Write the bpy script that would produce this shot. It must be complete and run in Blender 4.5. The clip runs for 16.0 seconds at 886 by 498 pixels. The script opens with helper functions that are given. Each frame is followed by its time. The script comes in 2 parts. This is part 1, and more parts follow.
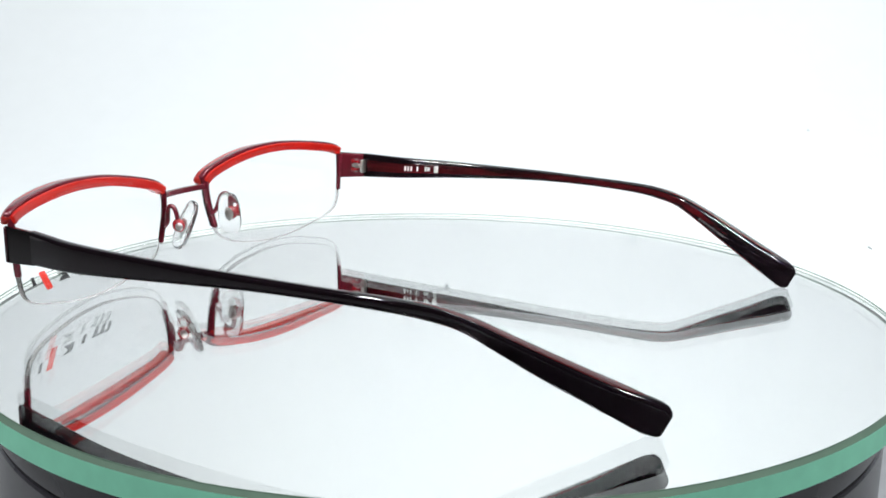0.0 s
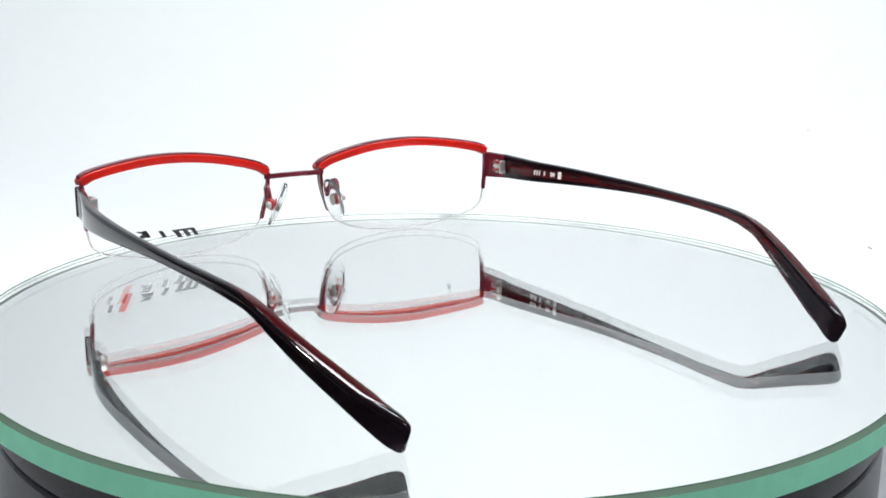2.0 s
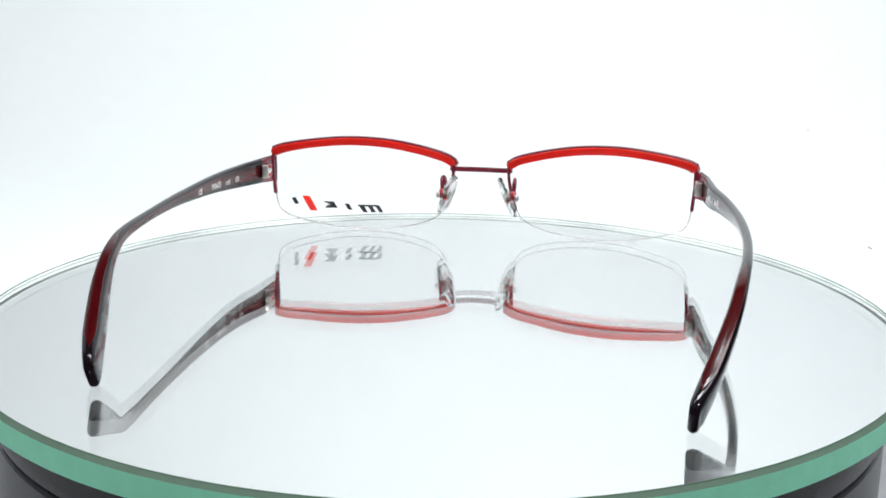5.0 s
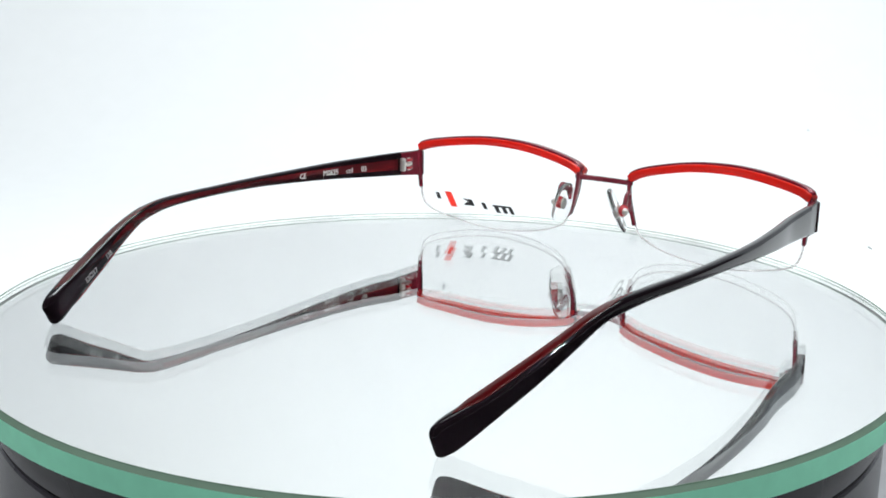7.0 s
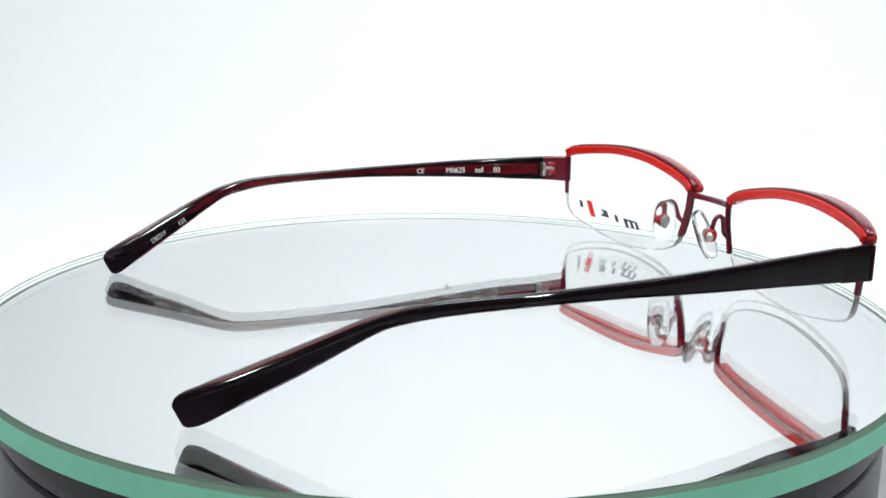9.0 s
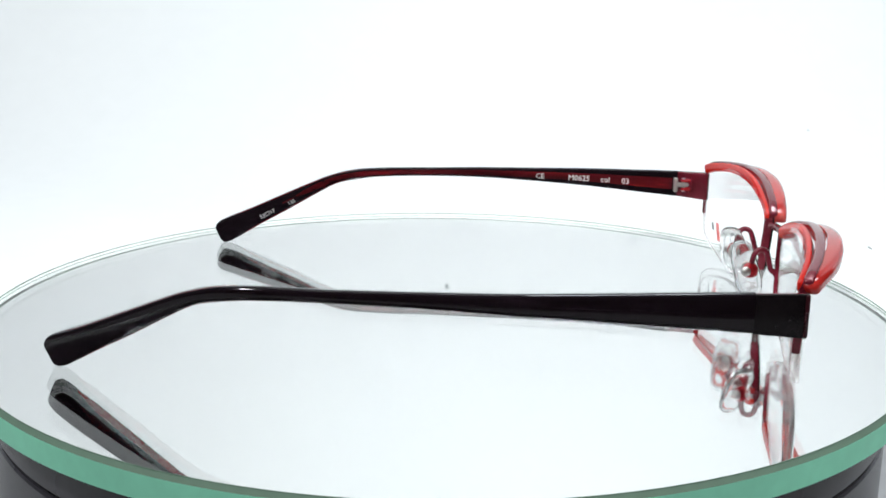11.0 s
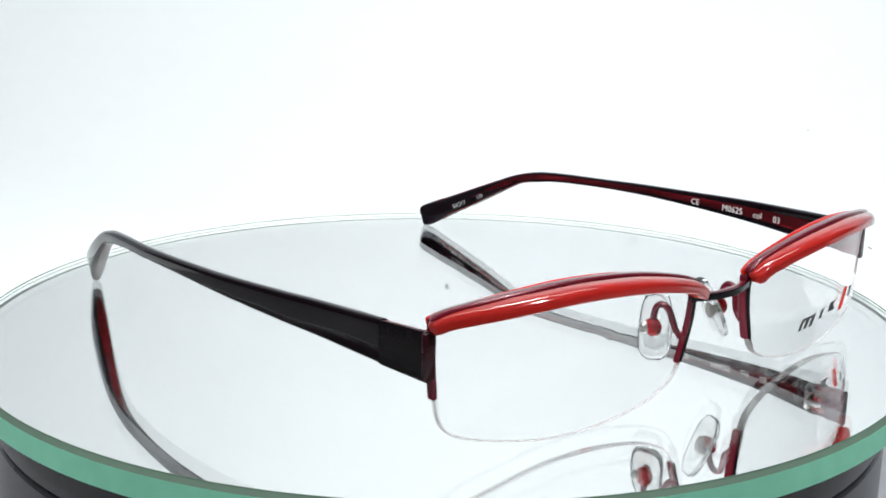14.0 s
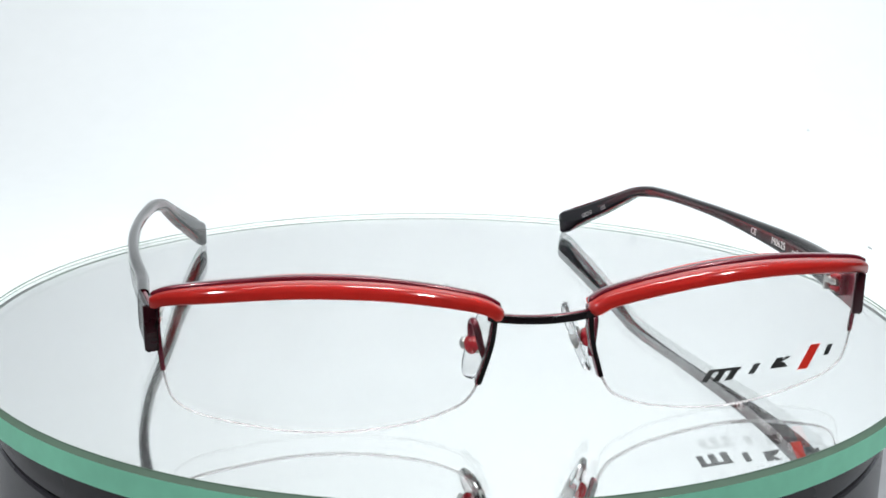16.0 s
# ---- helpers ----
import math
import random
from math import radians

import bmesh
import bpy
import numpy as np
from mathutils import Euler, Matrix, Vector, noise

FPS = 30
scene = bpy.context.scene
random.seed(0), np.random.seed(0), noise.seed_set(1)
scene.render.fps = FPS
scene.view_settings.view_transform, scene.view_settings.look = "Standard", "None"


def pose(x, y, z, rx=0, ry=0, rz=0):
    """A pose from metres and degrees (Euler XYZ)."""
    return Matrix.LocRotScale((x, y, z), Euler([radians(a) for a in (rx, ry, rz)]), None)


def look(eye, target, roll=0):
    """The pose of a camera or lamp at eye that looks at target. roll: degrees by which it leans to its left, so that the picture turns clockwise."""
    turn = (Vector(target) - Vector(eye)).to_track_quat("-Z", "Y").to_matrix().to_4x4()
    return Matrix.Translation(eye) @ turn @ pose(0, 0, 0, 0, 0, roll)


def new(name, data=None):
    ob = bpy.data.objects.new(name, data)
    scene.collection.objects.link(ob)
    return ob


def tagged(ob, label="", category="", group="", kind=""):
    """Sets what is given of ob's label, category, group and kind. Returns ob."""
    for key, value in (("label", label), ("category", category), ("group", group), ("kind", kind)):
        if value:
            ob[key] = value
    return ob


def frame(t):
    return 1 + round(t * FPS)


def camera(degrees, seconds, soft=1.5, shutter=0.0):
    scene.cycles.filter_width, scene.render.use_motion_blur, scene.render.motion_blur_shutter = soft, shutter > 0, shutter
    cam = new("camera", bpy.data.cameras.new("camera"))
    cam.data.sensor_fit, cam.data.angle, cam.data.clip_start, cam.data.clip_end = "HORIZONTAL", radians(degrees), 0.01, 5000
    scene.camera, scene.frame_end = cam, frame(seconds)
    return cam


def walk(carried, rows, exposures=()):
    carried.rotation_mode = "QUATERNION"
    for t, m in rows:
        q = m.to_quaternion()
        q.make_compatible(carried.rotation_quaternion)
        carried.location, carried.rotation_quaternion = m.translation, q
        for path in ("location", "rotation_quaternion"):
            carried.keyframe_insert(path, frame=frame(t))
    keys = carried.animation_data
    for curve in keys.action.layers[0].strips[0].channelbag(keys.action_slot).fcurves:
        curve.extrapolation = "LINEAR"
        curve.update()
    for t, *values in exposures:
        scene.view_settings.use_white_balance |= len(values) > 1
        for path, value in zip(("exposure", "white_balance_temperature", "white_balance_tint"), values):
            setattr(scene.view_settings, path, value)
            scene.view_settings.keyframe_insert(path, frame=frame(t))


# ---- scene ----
cam = camera(44.3, 16.0, soft=1.7)
# the camera stands still on a tripod, slightly above the turntable
CAM = pose(0, -0.25, 0.07265, 90 - 13.415, 0, -0.096) @ pose(0, 0, 0, 0, 0, 0.7486)
walk(cam, [(0.0, CAM), (16.0, CAM)])

TURN_RATE = -14.385   # degrees a second, clockwise from above
TURN_ZERO = 4.3267    # the moment at which the spectacles face straight away


def turn(t):
    return pose(0, 0, 0, 0, 0, TURN_RATE * (t - TURN_ZERO))


# ---- light ----
world = bpy.data.worlds.new("studio")
world.use_nodes = True
world.node_tree.nodes["Background"].inputs[0].default_value = (0.8, 0.9, 1.0, 1)
world.node_tree.nodes["Background"].inputs[1].default_value = 0.02
scene.world = world
scene.view_settings.exposure = -0.05


def lamp(name, size, watts, eye, target, color, size_y=None, spread=180):
    data = bpy.data.lights.new(name, "AREA")
    data.shape, data.size, data.size_y = "RECTANGLE", size, size_y or size
    data.energy, data.color = watts, color
    data.spread = radians(spread)
    ob = new(name, data)
    ob.matrix_world = look(eye, target)
    return ob


lamp("softbox_top", 0.20, 1.2, (0.15, 0.20, 0.85), (0.15, 0.22, 0.0), (0.865, 0.955, 1.0), spread=115)
lamp("softbox_back", 0.80, 4.5, (0.10, 0.16, 0.74), (0.05, 0.80, 0.13), (0.90, 0.97, 0.978), 0.25)
lamp("led_left", 0.04, 3.0, (-0.40, -0.30, 0.55), (0, 0, 0), (0.97, 0.99, 1.0))
lamp("led_right", 0.04, 3.0, (0.38, -0.32, 0.55), (0, 0, 0), (0.97, 0.99, 1.0))

# ---- materials ----


def material(name):
    m = bpy.data.materials.new(name)
    m.use_nodes = True
    return m, m.node_tree.nodes, m.node_tree.links, m.node_tree.nodes["Principled BSDF"]


def simple(name, color, rough, metal=0.0, spread=0.15, scale=400.0, bump=0.0, coat=0.0, spec=0.5, trans=0.0, ior=1.5, rough_spread=0.08):
    """A surface with colour that varies at two scales, uneven gloss and fine relief."""
    m, n, l, b = material(name)
    co = n.new("ShaderNodeTexCoord")
    big = n.new("ShaderNodeTexNoise")
    big.inputs["Scale"].default_value = scale * 0.12
    big.inputs["Detail"].default_value = 3
    fine = n.new("ShaderNodeTexNoise")
    fine.inputs["Scale"].default_value = scale
    fine.inputs["Detail"].default_value = 4
    add = n.new("ShaderNodeMath")
    add.operation = "ADD"
    ramp = n.new("ShaderNodeMapRange")
    ramp.inputs[1].default_value, ramp.inputs[2].default_value = 0.6, 1.4
    ramp.inputs[3].default_value, ramp.inputs[4].default_value = 1 - spread, 1 + spread
    mul = n.new("ShaderNodeVectorMath")
    mul.operation = "SCALE"
    mul.inputs[0].default_value = color
    rr = n.new("ShaderNodeMapRange")
    rr.inputs[3].default_value, rr.inputs[4].default_value = max(0.0, rough - rough_spread * rough), rough + rough_spread * rough
    l.new(co.outputs["Object"], big.inputs["Vector"])
    l.new(co.outputs["Object"], fine.inputs["Vector"])
    l.new(big.outputs[0], add.inputs[0])
    l.new(fine.outputs[0], add.inputs[1])
    l.new(add.outputs[0], ramp.inputs[0])
    l.new(ramp.outputs[0], mul.inputs["Scale"])
    l.new(mul.outputs[0], b.inputs["Base Color"])
    l.new(big.outputs[0], rr.inputs[0])
    l.new(rr.outputs[0], b.inputs["Roughness"])
    b.inputs["Metallic"].default_value = metal
    b.inputs["Coat Weight"].default_value = coat
    b.inputs["Coat Roughness"].default_value = 0.03
    b.inputs["Specular IOR Level"].default_value = spec
    b.inputs["Transmission Weight"].default_value = trans
    b.inputs["IOR"].default_value = ior
    if bump:
        bp = n.new("ShaderNodeBump")
        bp.inputs["Strength"].default_value = bump
        bp.inputs["Distance"].default_value = 0.0002
        l.new(fine.outputs[0], bp.inputs["Height"])
        l.new(bp.outputs[0], b.inputs["Normal"])
    return m


def clear(name, color, ior, rough=0.0):
    m, n, l, b = material(name)
    b.inputs["Base Color"].default_value = (*color, 1)
    b.inputs["Roughness"].default_value = rough
    b.inputs["IOR"].default_value = ior
    b.inputs["Transmission Weight"].default_value = 1.0
    return m


WHITE_SWEEP = simple("white_paper", (0.86, 0.87, 0.88), 0.9, scale=60, spread=0.015, bump=0.05)
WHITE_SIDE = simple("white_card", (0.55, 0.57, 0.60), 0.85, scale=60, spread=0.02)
GREY_TOP = simple("grey_laminate", (0.29, 0.29, 0.30), 0.5, scale=80)
DARK_ROOM = simple("dark_wall", (0.035, 0.035, 0.038), 0.9, scale=20)
GLASS = clear("plate_glass", (0.994, 0.998, 0.996), 1.52)
MIRROR = simple("silvering", (0.975, 0.982, 0.976), 0.004, metal=1.0, spread=0.006, scale=40)
GREEN_EDGE = simple("ground_glass_edge", (0.30, 0.80, 0.57), 0.45, spread=0.08, scale=250, spec=0.2, bump=0.05)
FROST = simple("frosted_glass", (0.82, 0.86, 0.85), 0.6, spread=0.03, scale=200)
LENS_EDGE = simple("ground_lens_edge", (0.62, 0.61, 0.61), 0.4, spread=0.05)
OLIVE_EDGE = simple("bevelled_glass_edge", (0.13, 0.20, 0.15), 0.65, spread=0.10, scale=300, spec=0.1)
BASE_BLACK = simple("black_lacquer", (0.040, 0.039, 0.045), 0.24, spread=0.25, scale=120, spec=0.5)
GROOVE = simple("groove_black", (0.003, 0.003, 0.003), 0.7)
BLACK_ACETATE = simple("black_acetate", (0.008, 0.005, 0.007), 0.05, spread=0.4, scale=300, rough_spread=0.4, spec=0.36)
BLACK_METAL = simple("black_enamel", (0.008, 0.006, 0.007), 0.20, spread=0.3, scale=900, bump=0.04, spec=0.2)
MAROON = simple("maroon_enamel", (0.16, 0.012, 0.025), 0.25, spread=0.25, scale=900, coat=0.4, metal=0.2)
DEEP_MAROON = simple("deep_maroon_enamel", (0.035, 0.005, 0.009), 0.28, spread=0.3, scale=900)
RED = simple("red_enamel", (0.36, 0.012, 0.018), 0.16, spread=0.15, scale=500, coat=0.6)
RED_CLEAR = simple("red_acrylic", (0.86, 0.05, 0.042), 0.10, spread=0.10, scale=400, coat=0.5)
RED_GLOW = simple("red_lacquer_layer", (0.76, 0.026, 0.018), 0.16, spread=0.12, scale=400, coat=0.5)


def let_light_through(m, color, share, shine=0.0):
    """Thin coloured plastic: part of the light behind it comes through."""
    n, l = m.node_tree.nodes, m.node_tree.links
    tr = n.new("ShaderNodeBsdfTranslucent")
    tr.inputs[0].default_value = (*color, 1)
    mix = n.new("ShaderNodeMixShader")
    mix.inputs[0].default_value = share
    l.new(n["Principled BSDF"].outputs[0], mix.inputs[1])
    l.new(tr.outputs[0], mix.inputs[2])
    l.new(mix.outputs[0], n["Material Output"].inputs[0])
    if not shine:
        return
    gloss = n.new("ShaderNodeBsdfGlossy")
    gloss.inputs["Roughness"].default_value = 0.09
    fres = n.new("ShaderNodeFresnel")
    fres.inputs["IOR"].default_value = shine
    top = n.new("ShaderNodeMixShader")
    l.new(fres.outputs[0], top.inputs[0])
    l.new(mix.outputs[0], top.inputs[1])
    l.new(gloss.outputs[0], top.inputs[2])
    l.new(top.outputs[0], n["Material Output"].inputs[0])


let_light_through(RED_CLEAR, (1.0, 0.20, 0.17), 0.60, 1.5)
let_light_through(RED_GLOW, (1.0, 0.07, 0.045), 0.5)
STEEL = simple("hinge_steel", (0.70, 0.68, 0.65), 0.34, metal=1.0, spread=0.15, scale=1500)
SILICONE = clear("clear_silicone", (0.985, 0.985, 0.985), 1.41, 0.03)
SILICONE.node_tree.nodes["Principled BSDF"].inputs["Transmission Weight"].default_value = 0.97
LENS = clear("demo_lens", (0.999, 0.999, 0.999), 1.33)
CORD = simple("nylon_cord", (0.48, 0.44, 0.44), 0.3, spread=0.05)
INK_BLACK = simple("black_print", (0.012, 0.012, 0.013), 0.5)
INK_RED = simple("red_print", (0.75, 0.04, 0.025), 0.5)
INK_FAINT = simple("faded_print", (0.22, 0.20, 0.20), 0.5)
INK_GREY = simple("worn_print", (0.45, 0.43, 0.43), 0.5)
INK_WHITE = simple("white_print", (0.75, 0.74, 0.73), 0.5)
let_light_through(INK_RED, (0.95, 0.12, 0.06), 0.5)


def see_through(m, color, share):
    """Lets part of the view pass straight through, tinted."""
    n, l = m.node_tree.nodes, m.node_tree.links
    tr = n.new("ShaderNodeBsdfTransparent")
    tr.inputs[0].default_value = (*color, 1)
    mix = n.new("ShaderNodeMixShader")
    mix.inputs[0].default_value = share
    l.new(n["Principled BSDF"].outputs[0], mix.inputs[1])
    l.new(tr.outputs[0], mix.inputs[2])
    l.new(mix.outputs[0], n["Material Output"].inputs[0])


see_through(LENS_EDGE, (0.98, 0.98, 0.98), 0.70)
see_through(CORD, (0.97, 0.95, 0.95), 0.66)
see_through(OLIVE_EDGE, (0.80, 0.90, 0.84), 0.12)


def streaked():
    """Dark red translucent acetate with long streaks."""
    m, n, l, b = material("red_streaked_acetate")
    co = n.new("ShaderNodeTexCoord")
    mp = n.new("ShaderNodeMapping")
    mp.inputs["Scale"].default_value = (420, 24, 420)
    no = n.new("ShaderNodeTexNoise")
    no.inputs["Scale"].default_value = 1.0
    no.inputs["Detail"].default_value = 5
    cr = n.new("ShaderNodeValToRGB")
    cr.color_ramp.elements[0].position, cr.color_ramp.elements[0].color = 0.34, (0.016, 0.003, 0.004, 1)
    cr.color_ramp.elements[1].position, cr.color_ramp.elements[1].color = 0.66, (0.085, 0.006, 0.009, 1)
    hot = cr.color_ramp.elements.new(0.82)
    hot.color = (0.22, 0.010, 0.011, 1)
    l.new(co.outputs["Object"], mp.inputs["Vector"])
    l.new(mp.outputs[0], no.inputs["Vector"])
    l.new(no.outputs[0], cr.inputs[0])
    l.new(cr.outputs[0], b.inputs["Base Color"])
    b.inputs["Roughness"].default_value = 0.06
    return m


RED_ACETATE = streaked()
RED_TIP = simple("clear_red_acetate", (0.10, 0.005, 0.007), 0.08, spread=0.35, scale=250)
let_light_through(RED_TIP, (0.42, 0.014, 0.02), 0.45, 1.45)
SCUFF = simple("grey_scuff", (0.42, 0.43, 0.44), 0.8, spread=0.2, scale=300)
FAINT_SCUFF = simple("faint_scuff", (0.70, 0.72, 0.73), 0.8, spread=0.1, scale=300)

# ---- mesh tools (millimetres in, metres out) ----
MM = 0.001


def mesh_of(name, bm, mat, sharp=40):
    bmesh.ops.remove_doubles(bm, verts=bm.verts, dist=1e-5)
    bmesh.ops.recalc_face_normals(bm, faces=bm.faces)
    for f in bm.faces:
        f.smooth = True
    bmesh.ops.scale(bm, vec=(MM, MM, MM), verts=bm.verts)
    me = bpy.data.meshes.new(name)
    bm.to_mesh(me)
    bm.free()
    me.set_sharp_from_angle(angle=radians(sharp))
    me.materials.append(mat)
    return me


def part(name, bm, mat, parent, label="", sharp=40):
    ob = new(name, mesh_of(name, bm, mat, sharp))
    ob.parent = parent
    if label:
        tagged(ob, label)
    return ob


def second_material(ob, mat, test):
    """Gives the faces whose normal passes the test another surface."""
    ob.data.materials.append(mat)
    for face in ob.data.polygons:
        if test(face.normal):
            face.material_index = 1


def structure(name, bm, mat, label, category, sharp=40):
    return tagged(new(name, mesh_of(name, bm, mat, sharp)), label, category, kind="structure")


def loft(bm, rings, cap=True, loop=False):
    rows = [[bm.verts.new(p) for p in r] for r in rings]
    n = len(rows[0])
    for i in range(len(rows) if loop else len(rows) - 1):
        a, b = rows[i], rows[(i + 1) % len(rows)]
        for j in range(n):
            k = (j + 1) % n
            bm.faces.new((a[j], a[k], b[k], b[j]))
    if cap and not loop:
        bm.faces.new(rows[0])
        bm.faces.new(rows[-1])
    return bm


def rounded(w, h, r, n=4):
    """A rounded rectangle round the origin."""
    r = min(r, w / 2 - 1e-4, h / 2 - 1e-4)
    out = []
    for cx, cy, a0 in ((w / 2 - r, h / 2 - r, 0), (-w / 2 + r, h / 2 - r, 90), (-w / 2 + r, -h / 2 + r, 180), (w / 2 - r, -h / 2 + r, 270)):
        for i in range(n + 1):
            a = radians(a0 + 90 * i / n)
            out.append((cx + r * math.cos(a), cy + r * math.sin(a)))
    return out


def spline(points, steps):
    """Catmull-Rom through rows of numbers."""
    p = np.array(points, float)
    p = np.vstack([2 * p[0] - p[1], p, 2 * p[-1] - p[-2]])
    out = []
    for i in range(1, len(p) - 2):
        for k in range(steps):
            t = k / steps
            a, b, c, d = p[i - 1], p[i], p[i + 1], p[i + 2]
            out.append(0.5 * (2 * b + (c - a) * t + (2 * a - 5 * b + 4 * c - d) * t * t + (3 * b - a - 3 * c + d) * t ** 3))
    out.append(p[-2])
    return np.array(out)


def tube(points, section, steps=6, up=(0, 0, 1), round_ends=True, bm=None):
    """Sweeps a cross-section (pairs: across, along up) along a smooth line."""
    bm = bm or bmesh.new()
    path = [Vector(q) for q in (spline(points, steps) if steps > 1 else points)]
    rings = []
    for i, q in enumerate(path):
        tan = (path[min(i + 1, len(path) - 1)] - path[max(i - 1, 0)]).normalized()
        side = tan.cross(Vector(up)).normalized()
        top = side.cross(tan)
        rings.append([q + side * a + top * b for a, b in section])
    if round_ends:
        def shrink(ring, mid, off, f):
            return [mid + (v - mid) * f + off for v in ring]
        r = min(max(abs(a) for a, b in section), max(abs(b) for a, b in section))
        t0, t1 = (path[0] - path[1]).normalized(), (path[-1] - path[-2]).normalized()
        head = [shrink(rings[0], path[0], t0 * r * s, f) for s, f in ((0.92, 0.4), (0.7, 0.72), (0.38, 0.93))]
        tail = [shrink(rings[-1], path[-1], t1 * r * s, f) for s, f in ((0.38, 0.93), (0.7, 0.72), (0.92, 0.4))]
        rings = head + rings + tail
    return loft(bm, rings)


def circle(r, n=12):
    return [(r * math.cos(2 * math.pi * i / n), r * math.sin(2 * math.pi * i / n)) for i in range(n)]


def lathe(profile, n=288):
    """Turns a closed profile of (radius, height) about the axis."""
    bm = bmesh.new()
    rings = []
    for i in range(n):
        a = 2 * math.pi * i / n
        rings.append([Vector((r * math.cos(a), r * math.sin(a), z)) for r, z in profile])
    loft(bm, rings, loop=True)
    return bm


def disc(profile, n=288):
    """Turns an open profile of (radius, height) about the axis and closes both ends with one face."""
    bm = bmesh.new()
    loft(bm, [[Vector((r * math.cos(2 * math.pi * i / n), r * math.sin(2 * math.pi * i / n), z)) for i in range(n)] for r, z in profile])
    return bm


def block(cx, cy, cz, w, d, h, r=0.25, turn_z=0.0, bm=None):
    """A box with rounded edges, optionally turned about its upright axis."""
    bm = bm or bmesh.new()
    m = pose(cx, cy, cz, 0, 0, turn_z)
    rings = []
    for z, s in ((-h / 2, 1), (-h / 2 + r * 0.3, 0.3), (-h / 2 + r, 0), (h / 2 - r, 0), (h / 2 - r * 0.3, 0.3), (h / 2, 1)):
        rings.append([m @ Vector((a, b, z)) for a, b in rounded(w - 2 * r * s, d - 2 * r * s, r, 3)])
    return loft(bm, rings)


def sphere(c, r, squash=(1, 1, 1), bm=None):
    bm = bm or bmesh.new()
    made = bmesh.ops.create_uvsphere(bm, u_segments=20, v_segments=12, radius=1.0)["verts"]
    for v in made:
        v.co = Vector(c) + Vector([v.co[i] * r * squash[i] for i in range(3)])
    return bm


def empty(name, label, category, group=""):
    return tagged(new(name), label, category, group)


# ---- the studio ----
FLOOR_Z = -62.0
# small scuffs on the paper: x, y, z, slope, half width, half height
SCUFFS = ((280.9, 585.2, -29.1, 26.9, 1.1, 1.8, FAINT_SCUFF), (234.0, 328.0, -61.6, 0, 0.7, 2.4, SCUFF), (178.1, 736.1, 150.1, 72.9, 3.2, 4.0, FAINT_SCUFF),
          (5.4, 746.9, 200.0, 82.6, 2.0, 3.2, SCUFF), (-282.4, 747.8, 208.0, 84.3, 1.8, 2.0, FAINT_SCUFF))


def studio():
    # white paper: table top, a wide curve and the upright part in one sheet
    bm = bmesh.new()
    prof = [(70, FLOOR_Z)] + [(450 + 300 * math.sin(a), FLOOR_Z + 300 - 300 * math.cos(a)) for a in np.linspace(0, math.pi / 2, 25)] + [(750, 1150)]
    front = [[Vector((x, y, z)) for x in (-900, 900)] for y, z in prof]
    back = [[Vector((x, y + 2, z - 2)) for x in (-900, 900)] for y, z in prof]
    loft(bm, [[a[0], a[1], b[1], b[0]] for a, b in zip(front, back)])
    structure("backdrop", bm, WHITE_SWEEP, "white seamless paper sweep, brightly lit and overexposed", "backdrop")
    paper = bpy.data.objects["backdrop"]
    rng = random.Random(4)
    for x, y, z, tilt, wide, tall, mat in SCUFFS:
        m = pose(x, y, z, tilt, 0, 0)
        edge = [(math.cos(a), math.sin(a), rng.uniform(0.75, 1.1)) for a in np.linspace(0, 2 * math.pi, 14)[:-1]]
        bm = loft(bmesh.new(), [[m @ Vector((wide * c * k, tall * q * k, h)) for c, q, k in edge] for h in (0.0, 0.3)])
        part("scuff_mark", bm, mat, paper, "small grey scuff on the paper")
    # unseen cards, added at both sides to lighten reflections in base and disc
    for name, sx in (("fill_card_west", -1), ("fill_card_east", 1)):
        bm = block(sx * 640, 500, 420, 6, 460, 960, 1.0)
        structure(name, bm, WHITE_SIDE, "unseen white card, added to lighten reflections in the turntable", "wall")
    # the dark room round the set
    bm = block(0, -1500, 900, 3600, 60, 2600, 2)
    structure("wall_south", bm, DARK_ROOM, "dark studio wall behind the camera", "wall")
    bm = block(0, 1500, 900, 3600, 60, 2600, 2)
    structure("wall_north", bm, DARK_ROOM, "dark studio wall behind the paper sweep", "wall")
    for name, sx in (("wall_far_west", -1), ("wall_far_east", 1)):
        bm = block(sx * 1800, 0, 900, 60, 2940, 2600, 2)
        structure(name, bm, DARK_ROOM, "dark studio side wall", "wall")
    bm = block(0, 0, 2230, 3660, 3060, 60, 2)
    structure("ceiling", bm, DARK_ROOM, "dark studio ceiling", "ceiling")
    bm = block(0, 0, -430, 3660, 3060, 60, 2)
    structure("floor", bm, DARK_ROOM, "dark studio floor", "floor")
    bm = block(0, 225, FLOOR_Z - 17.1, 1840, 1060, 30, 3)
    table = empty("studio_table", "plain grey table under the white paper sweep", "table")
    part("tabletop", bm, GREY_TOP, table)
    for x in (-860, 860):
        for y in (-260, 700):
            part("leg", block(x, y, -248, 50, 50, 300, 3), DARK_ROOM, table)


# ---- the turntable ----
R = 105.8
OFF_AXIS = (-0.42 * 0.001, 0.08 * 0.001, 0.0)   # the disc lies a little off the axis


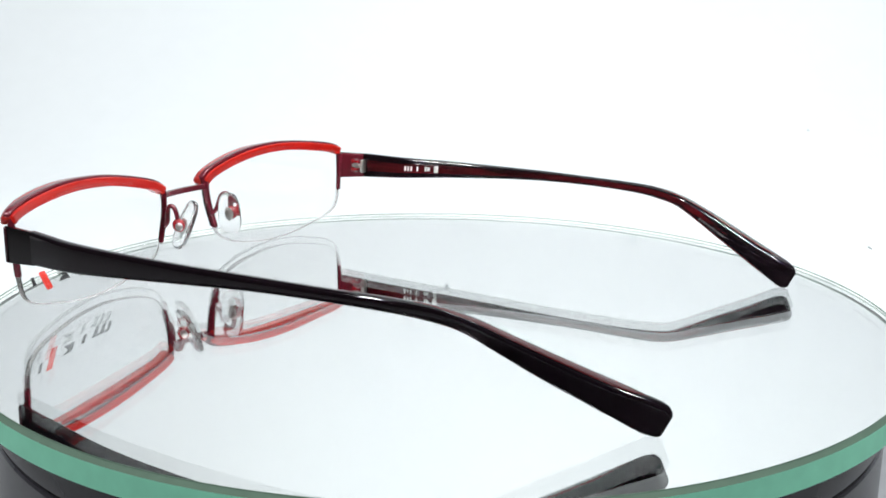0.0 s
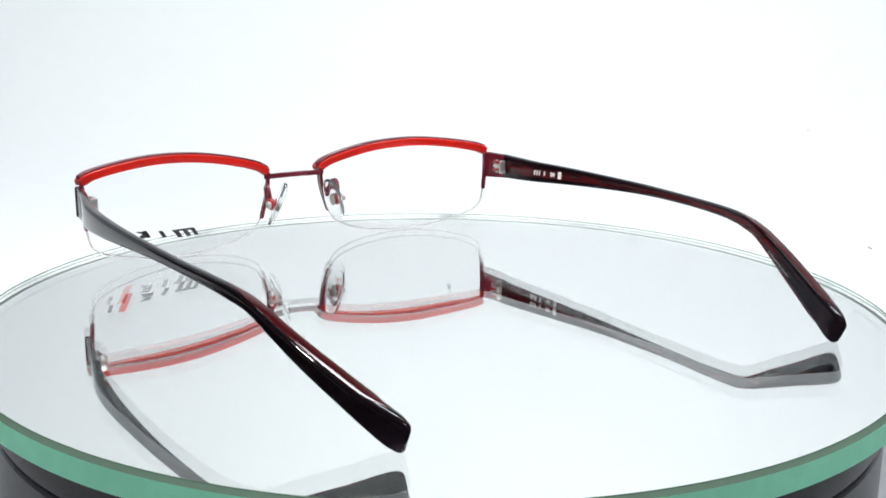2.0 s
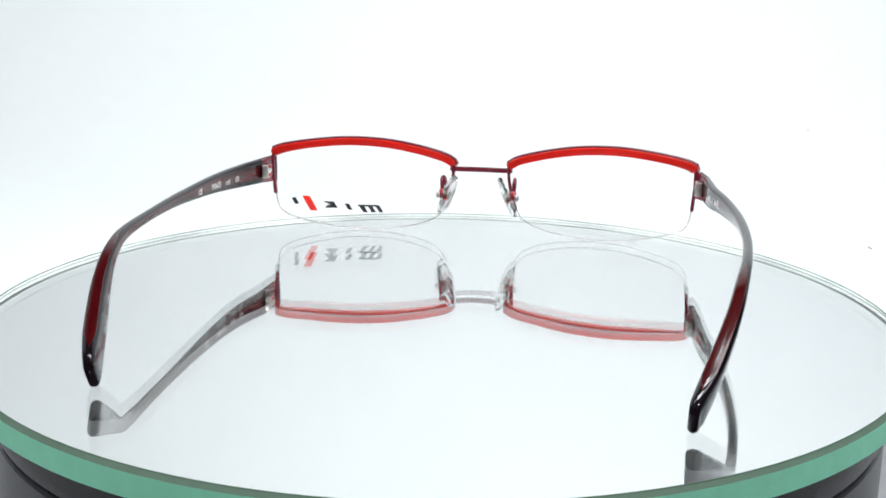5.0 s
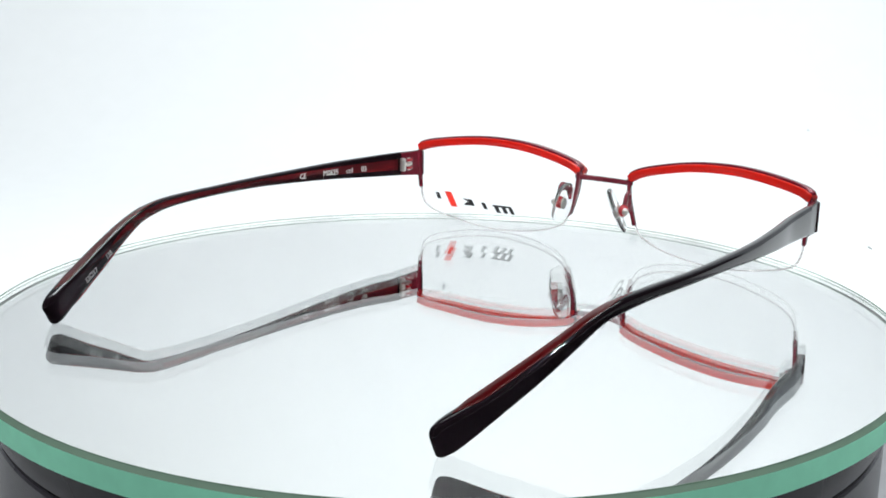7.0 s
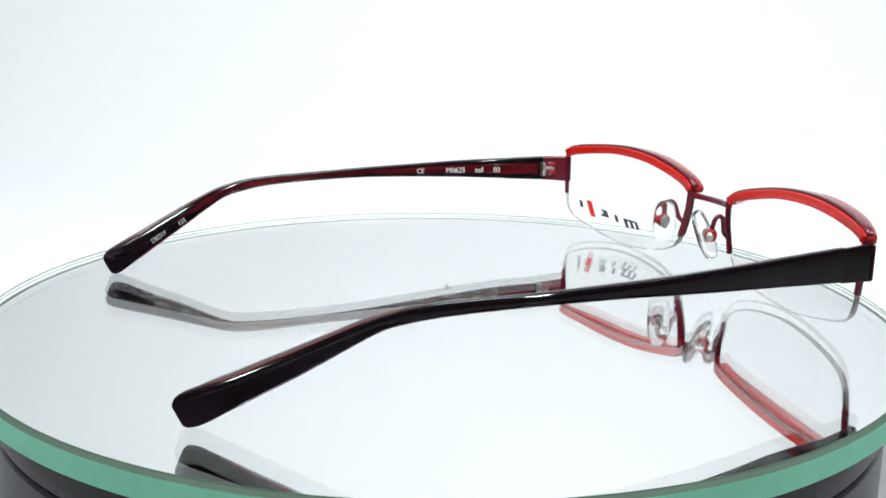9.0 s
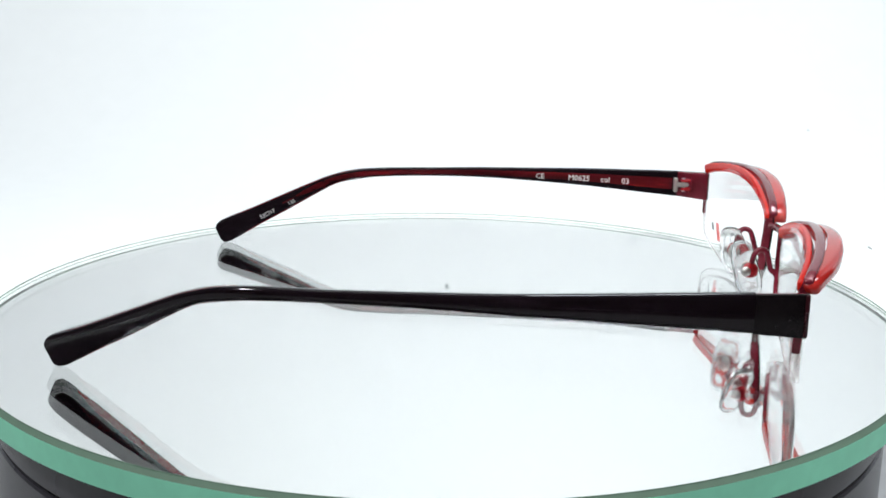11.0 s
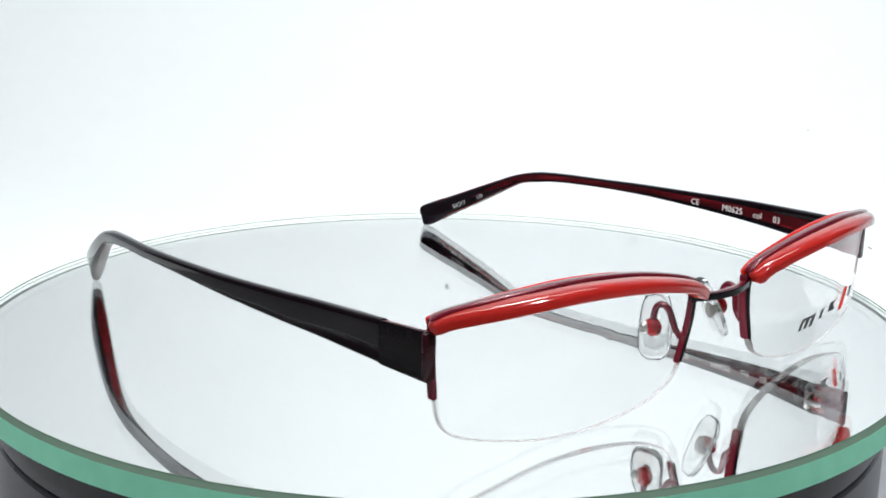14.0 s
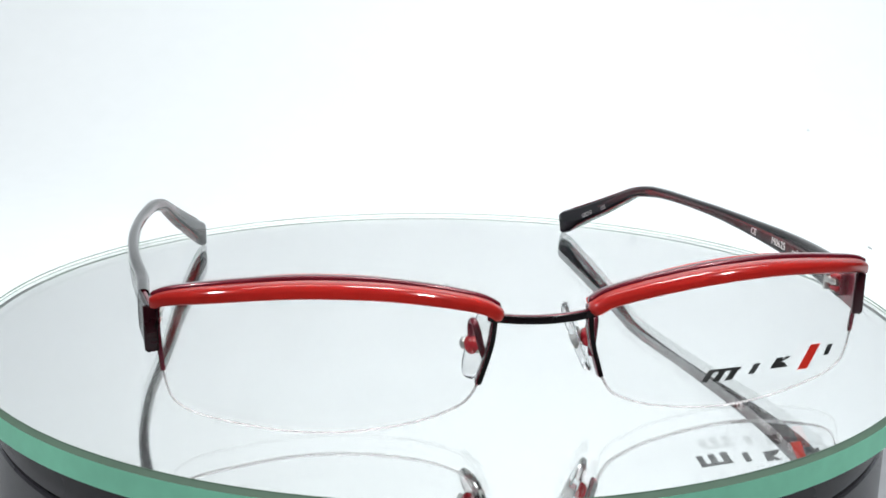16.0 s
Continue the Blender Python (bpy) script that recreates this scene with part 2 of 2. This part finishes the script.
def turntable():
    base = empty("turntable", "glossy black round turntable base on white paper", "turntable")
    part("body", disc([(98.0, FLOOR_Z + 0.05), (100.0, FLOOR_Z + 0.6), (100.5, FLOOR_Z + 3), (100.5, -15.9), (100.1, -15.5), (98.0, -15.5)]), BASE_BLACK, base)
    part("groove", disc([(98.6, -15.5), (98.6, -14.6)]), GROOVE, base, "deep black gap")
    platter = empty("rotating_platter", "glossy black rotating platter under the glass disc", "turntable")
    part("body", disc([(98.0, -14.6), (100.1, -14.6), (100.5, -14.2), (100.5, -5.7), (100.0, -5.13), (98.0, -5.13)]), BASE_BLACK, platter)
    plate = empty("glass_disc", "round mirror-backed clear glass disc with green edge", "glass disc")
    clear_body = part("glass", disc([(R - 0.3, -4.98), (R - 0.14, -4.8), (R - 0.14, -0.75), (R - 0.80, 0.0)]), GLASS, plate, sharp=20)
    clear_body.visible_shadow = False
    second_material(clear_body, FROST, lambda n: abs(n.z) < 0.3)
    part("mirror_backing", disc([(R - 0.3, -5.09), (R - 0.3, -5.0)]), MIRROR, plate, "silvered underside")
    part("lower_bevel", lathe([(R - 0.42, -4.96), (R - 0.2, -4.96), (R - 0.17, -4.4), (R - 0.2, -4.4)]), OLIVE_EDGE, plate, "dark lower rim of the edge")
    part("edge_band", lathe([(R - 0.03, -5.12), (R, -5.12), (R, -0.72), (R - 0.03, -0.72)]), GREEN_EDGE, plate, "ground green glass edge")
    part("edge_bevel", lathe([(R, -0.72), (R - 0.72, 0.02), (R - 0.75, 0.0), (R - 0.04, -0.76)]), OLIVE_EDGE, plate, "dark olive bevelled rim")
    part("rim_line", lathe([(R - 1.05, -0.02), (R - 0.78, -0.02), (R - 0.80, 0.14), (R - 0.92, 0.16)]), OLIVE_EDGE, plate, "fine dark line along the upper rim")
    for piece in plate.children:
        piece.location = OFF_AXIS
    return [platter, plate]


# ---- the spectacles ----
CX = -1.1            # middle of the front


def front_y(x, z):
    """The curved plane of the two lenses; x from the middle."""
    return 77.3 - 0.0017 * x * x - (24 - z) * 0.04 - 0.85 * max(0.0, (abs(x) - 50) / 13) ** 2


# outline of one lens, from the upper nose corner round by the bottom; x, z
LENS_LINE = [(8.6, 20.2), (9.2, 15.0), (11.0, 8.4), (12.9, 5.3), (15.8, 3.6), (20.5, 2.0), (27.5, 0.8), (35.0, 0.3), (43.0, 0.8),
             (51.0, 2.3), (57.0, 3.9), (60.2, 5.7), (61.6, 8.0), (62.3, 12.0), (62.7, 18.0), (62.8, 23.0)]
# middle line of the brow bar; x, z
BROW_LINE = [(8.6, 21.3), (10.6, 22.5), (14.0, 23.6), (20.0, 25.0), (27.0, 26.2), (34.0, 26.8), (41.0, 26.9), (48.0, 26.4), (55.0, 25.5), (60.5, 24.5), (62.8, 23.6)]


def lens_mesh(s):
    low = spline([(x, z) for x, z in LENS_LINE], 5)
    top = spline([(x, z) for x, z in reversed(BROW_LINE)], 4)
    outline = [tuple(q) for q in low] + [tuple(q) for q in top[1:-1]]
    bm = bmesh.new()
    cx, cz = 36.0, 14.0
    rings = []
    for f in (0.0, 0.25, 0.5, 0.75, 1.0):
        rings.append([(cx + (x - cx) * f, cz + (z - cz) * f) for x, z in outline])
    n = len(outline)
    layers = []
    for off in (0.85, -0.85):
        rows = []
        for f, ring in enumerate(rings):
            if f == 0:
                rows.append([bm.verts.new((CX + s * cx, front_y(cx, cz) + off, cz))])
            else:
                rows.append([bm.verts.new((CX + s * x, front_y(x, z) + off, z)) for x, z in ring])
        for j in range(n):
            k = (j + 1) % n
            bm.faces.new((rows[0][0], rows[1][j], rows[1][k]))
            for f in range(1, 4):
                bm.faces.new((rows[f][j], rows[f][k], rows[f + 1][k], rows[f + 1][j]))
        layers.append(rows[-1])
    for j in range(n):
        k = (j + 1) % n
        bm.faces.new((layers[0][j], layers[0][k], layers[1][k], layers[1][j]))
    return bm


def brow(s, off, section, rise=0.0, ends=0.0, bulge=0.0, droop=0.0, wrap=0.0):
    """A bar that follows the brow line, off millimetres before the lens and further forward in its middle."""
    line = list(BROW_LINE)
    if ends:
        line = [(line[0][0] - ends * 0.4, line[0][1] - ends)] + line + [(line[-1][0] + ends * 0.3, line[-1][1] - ends)]
    pts = []
    for x, z in line:
        k = math.sin(math.pi * min(1.0, max(0.0, (x - 8.6) / 54.2)))
        lift = 0.25 * k if s > 0 else 0.2 * k + 0.5 * x / 62
        near_end = min(1.0, max(0.0, (x - 50.0) / 12.8)) ** 2
        pts.append((CX + s * x, front_y(x, z) + off * (1 - wrap * near_end) + bulge * k, z + rise - droop * k + lift))
    return tube(pts, section, 5, up=(0, 0, 1))


# one temple: rows of y and z of the upper edge, y and z of the lower edge, thickness
TEMPLE_LINE = [(61.0, 22.9, 61.0, 15.55, 2.0), (54, 22.7, 54, 15.9, 2.2), (48, 22.5, 48, 16.25, 2.3), (34, 22.3, 34, 17.25, 2.25), (19, 22.0, 19, 18.15, 2.15),
               (4, 21.8, 4, 18.85, 2.1), (-11, 21.45, -11, 18.95, 2.1), (-24, 21.2, -23.8, 18.6, 2.2), (-32.5, 20.6, -31.5, 17.9, 2.4), (-39.5, 19.0, -37.5, 16.8, 2.7),
               (-46, 16.5, -43.2, 14.0, 3.0), (-54.5, 12.9, -51.5, 9.3, 3.4), (-62.5, 9.5, -59.5, 5.0, 3.5), (-69.0, 7.0, -66.3, 0.95, 2.8), (-71.0, 5.9, -68.3, 0.1, 2.2),
               (-71.7, 4.9, -69.4, 0.02, 1.6), (-71.9, 4.1, -70.2, 0.4, 0.7)]
# the inner side of each temple: y, x
SIDE_A = [(62, 62.9), (47, 64.0), (36, 65.6), (20, 67.2), (5, 67.7), (-10, 67.3), (-21, 66.3), (-31, 65.0), (-45, 62.2), (-60, 57.7), (-70, 54.1)]
SIDE_B = [(62, 64.2), (48, 67.0), (35, 68.1), (20, 68.1), (5, 67.5), (-10, 66.5), (-21, 65.5), (-31, 64.2), (-45, 61.2), (-60, 56.0), (-70, 51.9)]


def side_at(side, y):
    s = spline(sorted(side), 6)
    return float(np.interp(y, s[:, 0], s[:, 1]))


def temple_bar(s, side):
    rings = []
    for yt, zt, yb, zb, th in spline(TEMPLE_LINE, 5):
        x = side_at(side, (yt + yb) / 2) + 1.4
        mid = Vector((s * x, (yt + yb) / 2, (zt + zb) / 2))
        up = Vector((0, yt - yb, zt - zb))
        rings.append([mid + Vector((s * a, 0, 0)) + up * (b / up.length) for a, b in rounded(th, up.length, min(0.88 + 0.25 * min(1.0, max(0.0, (-42 - mid.y) / 15)), th * 0.46), 5)])
    return loft(bmesh.new(), rings)


def temple_core(s, side, share, proud):
    """The red layer that shows on the inner side."""
    rings = []
    rows = spline(TEMPLE_LINE, 5)
    rows = [r for r in rows if -54 < (r[0] + r[2]) / 2 < 60.4]
    for i, (yt, zt, yb, zb, th) in enumerate(rows):
        end = min(1.0, (len(rows) - 0.7 - i) / 6)
        y = (yt + yb) / 2
        x = side_at(side, y) + 1.4 - th / 2
        mid = Vector((s * (x + 0.3 - proud), y, (zt + zb) / 2))
        up = Vector((0, yt - yb, zt - zb))
        h = up.length * (share + 0.08 * min(1.0, max(0.0, (30 - y) / 30))) * max(0.2, end)
        rings.append([mid + Vector((s * a, 0, 0)) + up * (b / up.length) for a, b in rounded(0.6, h, 0.28, 3)])
    return loft(bmesh.new(), rings)


def temple_edge(s, side, low=False):
    """The clear red layer that shows on the upper or the lower edge of the curved tip."""
    rings = []
    rows = [r for r in spline(TEMPLE_LINE, 5) if -67.2 < (r[0] + r[2]) / 2 < -29]
    for i, (yt, zt, yb, zb, th) in enumerate(rows):
        end = min(1.0, (i + 0.4) / 5, (len(rows) - 0.6 - i) / 3)
        x = side_at(side, (yt + yb) / 2) + 1.4 - th * 0.06
        up = Vector((0, yt - yb, zt - zb)).normalized()
        top = Vector((s * x, yb, zb)) + up * 0.09 if low else Vector((s * x, yt, zt)) - up * 0.09
        rings.append([top + Vector((s * a, 0, 0)) + up * b for a, b in rounded(th * 0.70 * end, 0.3, 0.12, 3)])
    return loft(bmesh.new(), rings)


def temple_frame(s, side, y):
    """Place and directions on the inner face of a temple: origin, along to the front, up, inwards."""
    rows = spline(TEMPLE_LINE, 8)
    mids = (rows[:, 0] + rows[:, 2]) / 2
    order = np.argsort(mids)
    pick = [np.interp(y, mids[order], rows[order, k]) for k in range(5)]
    z = (pick[1] + pick[3]) / 2
    x = side_at(side, y) + 1.4 - pick[4] / 2
    d = 1.5
    za, zb = [sum(np.interp(y + e, mids[order], rows[order, k]) for k in (1, 3)) / 2 for e in (-d, d)]
    xa, xb = [side_at(side, y + e) for e in (-d, d)]
    along = Vector((s * (xb - xa), 2 * d, zb - za)).normalized()
    inward = Vector((-s, 0, 0))
    inward = (inward - along * inward.dot(along)).normalized()
    return Vector((s * x, y, z)), along, inward


def lettering(text, height, s, side, y, mat, parent, name, lift=0.0, flip=1):
    """Raised print on the inner face of a temple, read from inside."""
    curve = bpy.data.curves.new(name, "FONT")
    curve.body, curve.size, curve.align_x, curve.align_y, curve.extrude = text, height / 0.7, "CENTER", "CENTER", 0.02
    curve.resolution_u = 2
    tmp = new(name, curve)
    me = bpy.data.meshes.new_from_object(tmp.evaluated_get(bpy.context.evaluated_depsgraph_get()))
    bpy.data.objects.remove(tmp)
    o, along, inward = temple_frame(s, side, y)
    run = along * flip
    up = inward.cross(run).normalized()
    m = Matrix((run, up, inward)).transposed().to_4x4()
    m.translation = o + inward * 0.12 + up * lift
    me.transform(Matrix.Scale(MM, 4) @ m)
    me.materials.append(mat)
    ob = new(name, me)
    ob.parent = parent
    return ob


def bars(widths, height, s, side, y, mat, parent, name, flip=1, lift=0.0, lean=0.0):
    """Plain printed bars on the inner face of a temple: rows of start, width, height factor."""
    o, along, inward = temple_frame(s, side, y)
    run = along * flip
    up = inward.cross(run).normalized()
    for a, w, f in widths:
        bm = bmesh.new()
        h = height * f
        quad = [(a, -h / 2), (a + w, -h / 2), (a + w + lean * h, h / 2), (a + lean * h, h / 2)]
        loft(bm, [[o + run * p + up * (q + lift) + inward * e for p, q in quad] for e in (0.08, 0.13)])
        part(name, bm, mat, parent)


def spectacles():
    thing = empty("spectacles", "half-rim spectacles with red brow bars and black temples", "spectacles")
    front = thing
    for s in (1, -1):
        lens = part("lens", lens_mesh(s), LENS, front, "clear demo lens", 30)
        lens.visible_shadow = False
        second_material(lens, LENS_EDGE, lambda n: abs(n.y) < 0.5)
        # front print: plain slanted bars on one lens only
        if s < 0:
            for x0, x1, z0, h, lean, mat in ((30.0, 31.3, 5.4, 2.2, 1.5, INK_BLACK), (32.3, 33.7, 5.35, 2.2, 1.5, INK_BLACK), (34.8, 36.3, 5.3, 2.2, 1.5, INK_BLACK), (31.2, 37.8, 7.1, 0.55, 0.3, INK_BLACK),
                                             (39.6, 40.9, 6.0, 1.9, 1.2, INK_BLACK), (44.2, 45.6, 6.5, 2.0, 1.3, INK_BLACK), (45.9, 48.1, 6.5, 1.0, -0.9, INK_BLACK), (45.3, 46.5, 7.55, 1.0, 2.2, INK_BLACK),
                                             (50.3, 52.5, 5.6, 4.6, 2.5, INK_RED), (56.0, 57.2, 7.7, 2.0, 0.9, INK_BLACK)):
                bm = bmesh.new()
                quad = [(x0, z0), (x1, z0), (x1 + lean, z0 + h), (x0 + lean, z0 + h)]
                loft(bm, [[Vector((CX - x, front_y(x, z) + off, z)) for x, z in quad] for off in (0.89, 0.95)])
                part("printed_bar", bm, mat, lens, "flat printed mark")
        # nylon cord in the groove of the lens edge
        low = [(x, z) for x, z in LENS_LINE if z < 12.1]
        pts = [(CX + s * (x + (0.12 if x > 36 else -0.12) * min(1, abs(x - 36) / 22)), front_y(x, z), z - 0.02) for x, z in low]
        part("nylon_cord", tube(pts, circle(0.24, 8), 5, up=(0, 1, 0)), CORD, front, "translucent nylon cord")
        # brow bar: dark metal rim between red layers
        part("rim_bar", brow(s, 0.55, rounded(1.8, 2.4, 0.45), 0.42, 0.0, 1.6, 0.45), MAROON, front, "dark maroon metal rim")
        bevelled = [(-1.5, -1.15), (-1.3, -1.35), (1.2, -1.3), (1.5, -1.1), (1.5, -0.1), (1.42, 0.22), (1.1, 0.65), (0.6, 0.95), (-0.2, 1.1), (-1.35, 1.12), (-1.5, 1.0)]
        part("brow_front", brow(s, 2.1, [(-s * a, b) for a, b in bevelled], 0.06, 0.0, 3.1, 0.45, 0.6), RED_CLEAR, front, "glossy red acrylic brow bar", 30)
        part("brow_back", brow(s, -0.9, rounded(1.0, 2.2, 0.4), -0.1, 0.0, 0.9, 0.2), RED_GLOW, front, "red lacquered back")
        # upright ends of the rim
        pts = [(CX + s * x, front_y(x, z) - 0.2, z) for x, z in ((62.9, 24.0), (62.9, 18.0), (62.4, 11.6))]
        part("rim_end", tube(pts, rounded(1.0, 1.6, 0.35), 4, up=(0, 1, 0)), MAROON, front, "dark red rim end")
        pts = [(CX + s * x, front_y(x, z) - 0.5, z) for x, z in ((8.3, 20.8), (8.9, 15.0), (10.9, 8.2))]
        part("nose_rim", tube(pts, rounded(0.9, 1.9, 0.35), 4, up=(0, 1, 0)), MAROON, front, "dark red nose-side rim")
        pts = [(CX + s * x, front_y(x, z) + 0.65, z) for x, z in ((8.25, 20.6), (8.85, 15.0), (10.8, 8.3))]
        part("nose_rim_face", tube(pts, rounded(0.8, 0.4, 0.15), 4, up=(0, 1, 0)), BLACK_METAL, front, "black front face")
        # pad arm and nose pad
        pad = part("nose_pad", nose_pad(s), SILICONE, front, "clear silicone nose pad")
        arm = [(CX + s * x, y, z) for x, y, z in ((9.4, 75.6, 12.0), (9.8, 74.3, 13.4), (10.2, 73.7, 15.4), (10.6, 73.0, 17.3), (10.8, 71.7, 17.9), (10.9, 70.6, 17.2), (10.8, 70.1, 15.6), (10.6, 70.0, 13.6))]
        part("pad_arm", tube(arm, circle(0.62, 10), 6, up=(1, 0, 0)), MAROON, front, "dark red pad arm wire")
        part("pad_box", sphere((CX + s * 10.6, 69.8, 13.1), 1.8, (0.75, 1.0, 1.0)), RED, pad, "red pad holder")
        part("pad_core", sphere((CX + s * 9.0, 69.2, 12.9), 1.4, (0.35, 0.9, 1.4)), STEEL, pad, "metal pad insert")
        part("pad_screw", sphere((CX + s * 11.7, 68.7, 13.0), 1.1, (0.7, 1, 1)), STEEL, pad)
    # bridge
    def bow(x, off, z=0.0):
        return (CX + x, 77.0 + off + 1.9 * (1 - (x / 9.0) ** 2), 19.5 + z + 0.25 * (x / 9.0) ** 2)
    xs = (-9.0, -7.0, -4.0, 0.0, 4.0, 7.0, 9.0)
    part("bridge", tube([bow(x, -0.5) for x in xs], rounded(1.1, 1.5, 0.35), 4), MAROON, front, "dark maroon metal bridge")
    part("bridge_face", tube([bow(x, 0.25) for x in xs], rounded(0.5, 1.35, 0.2), 4), BLACK_METAL, front, "black front face of the bridge")
    for s, side, start in ((1, SIDE_A, 62.0), (-1, SIDE_B, 64.0)):
        temple(thing, s, side, start)
    return thing


def nose_pad(s):
    bm = bmesh.new()
    made = bmesh.ops.create_uvsphere(bm, u_segments=28, v_segments=16, radius=1.0)["verts"]
    m = pose(CX + s * 8.6, 69.0, 12.9, 6, s * -23, s * 20)
    for v in made:
        x, y, z = v.co
        r = math.hypot(y, z)
        k = r / max(1e-6, (abs(y) ** 3 + abs(z) ** 3) ** (1 / 3))
        wide = 3.1 * (1.0 - 0.10 * z)
        thick = math.copysign(abs(x) ** 0.6, x) * (0.7 + 0.3 * r * r)
        v.co = m @ Vector((1.15 * thick + 0.35 * r * r * s, wide * y * k, 6.5 * z * k))
    return bm


def temple(thing, s, side, start):
    # endpiece: black plate outside, dark red inside
    xa, xb = 62.9 if s > 0 else 64.4, side_at(side, 61.2) + 1.45
    for name, mat, off, label in (("endpiece", BLACK_METAL, 0.55, "matt black metal endpiece"), ("endpiece_lining", MAROON, -0.15, "dark red inner side of the endpiece")):
        rings = []
        for y, k in ((70.3, -0.10), (69.5, 0.0), (66.0, 0.40), (60.9, 1.0)):
            x = xa + (xb - xa) * k + off
            top, low = 22.75, 14.7 + (70 - y) * 0.09
            rings.append([Vector((s * (x + a), y, (top + low) / 2 + b)) for a, b in rounded(0.7, top - low - (0.0 if off > 0 else 0.2), 0.28, 3)])
        part(name, loft(bmesh.new(), rings), mat, thing, label)
    # corner that ties the endpiece to the rim
    part("endpiece_corner", block(s * (xa - 0.25), 69.0, 18.9, 1.3, 1.5, 7.4, 0.3, s * 8), MAROON, thing, "dark red corner")
    part("endpiece_face", block(s * (xa - 0.02), 70.1, 18.75, 2.3, 0.8, 7.8, 0.3, s * -6), DEEP_MAROON, thing, "blackish maroon front of the endpiece")
    arm = part("temple", temple_bar(s, side), BLACK_ACETATE, thing, "glossy black acetate temple with curved tip", 50)
    part("inner_layer", temple_core(s, side, 0.50, 0.04), RED_ACETATE, arm, "streaked dark red inner layer")
    part("tip_layer", temple_edge(s, side), RED_TIP, arm, "clear dark red upper layer")
    part("tip_layer", temple_edge(s, side, True), RED_TIP, arm, "clear dark red lower layer")
    xh = side_at(side, 61.2) + 0.2
    hinge = part("hinge", block(s * (xh - 0.3), 63.3, 19.1, 1.7, 3.4, 4.2, 0.35, s * -6), MAROON, thing, "dark red hinge block")
    part("knuckle", block(s * (xh - 0.9), 60.4, 19.2, 1.9, 1.1, 4.0, 0.3, s * -6), STEEL, hinge, "upright steel hinge plate")
    part("knuckle", block(s * (xh - 1.0), 62.3, 19.3, 2.0, 3.4, 1.2, 0.4, s * -6), STEEL, hinge, "steel hinge barrel")
    for z in (18.1, 20.5):
        part("knuckle", block(s * (xh - 0.9), 63.2, z, 1.8, 2.6, 1.0, 0.35, s * -6), RED, hinge, "red enamelled hinge lug")
    part("hinge_screw", loft(bmesh.new(), [[Vector((s * (xh - 1.3) + a, 62.6 + b, z)) for a, b in circle(0.5, 12)] for z in (17.4, 21.2)]), STEEL, hinge)
    if s > 0:
        bars([(-4.9, 0.55, 1), (-3.9, 0.5, 1), (-2.95, 0.5, 1), (-0.95, 0.5, 1), (1.7, 0.5, 1), (2.4, 0.9, 0.8), (4.6, 1.3, 1.5), (7.4, 0.5, 0.8)], 1.4, s, side, 42.0, INK_WHITE, arm, "printed_bar", flip=-1, lean=0.1)
        bars([(0.8 * i - 6, 0.36, (1.0, 0.8, 1.0, 0.7)[i % 4]) for i in range(14)], 0.6, s, side, -50.5, INK_FAINT, arm, "printed_bar", flip=-1, lift=-0.9)
    else:
        lettering("CE", 1.5, s, side, 21.7, INK_WHITE, arm, "lettering", -0.3)
        lettering("M0625", 1.6, s, side, 33.1, INK_WHITE, arm, "lettering", -0.35)
        lettering("col", 1.6, s, side, 40.7, INK_WHITE, arm, "lettering", -0.35)
        lettering("03", 1.6, s, side, 46.5, INK_WHITE, arm, "lettering", -0.35)
        lettering("53\u25a117", 1.15, s, side, -57.6, INK_GREY, arm, "lettering", -0.9)
        lettering("135", 1.15, s, side, -51.0, INK_GREY, arm, "lettering", -0.9)


studio()
moving = turntable()
moving.append(spectacles())


def motions():
    rows = [(k * 0.5, turn(k * 0.5)) for k in range(33)]
    for thing in moving:
        walk(thing, rows)


motions()
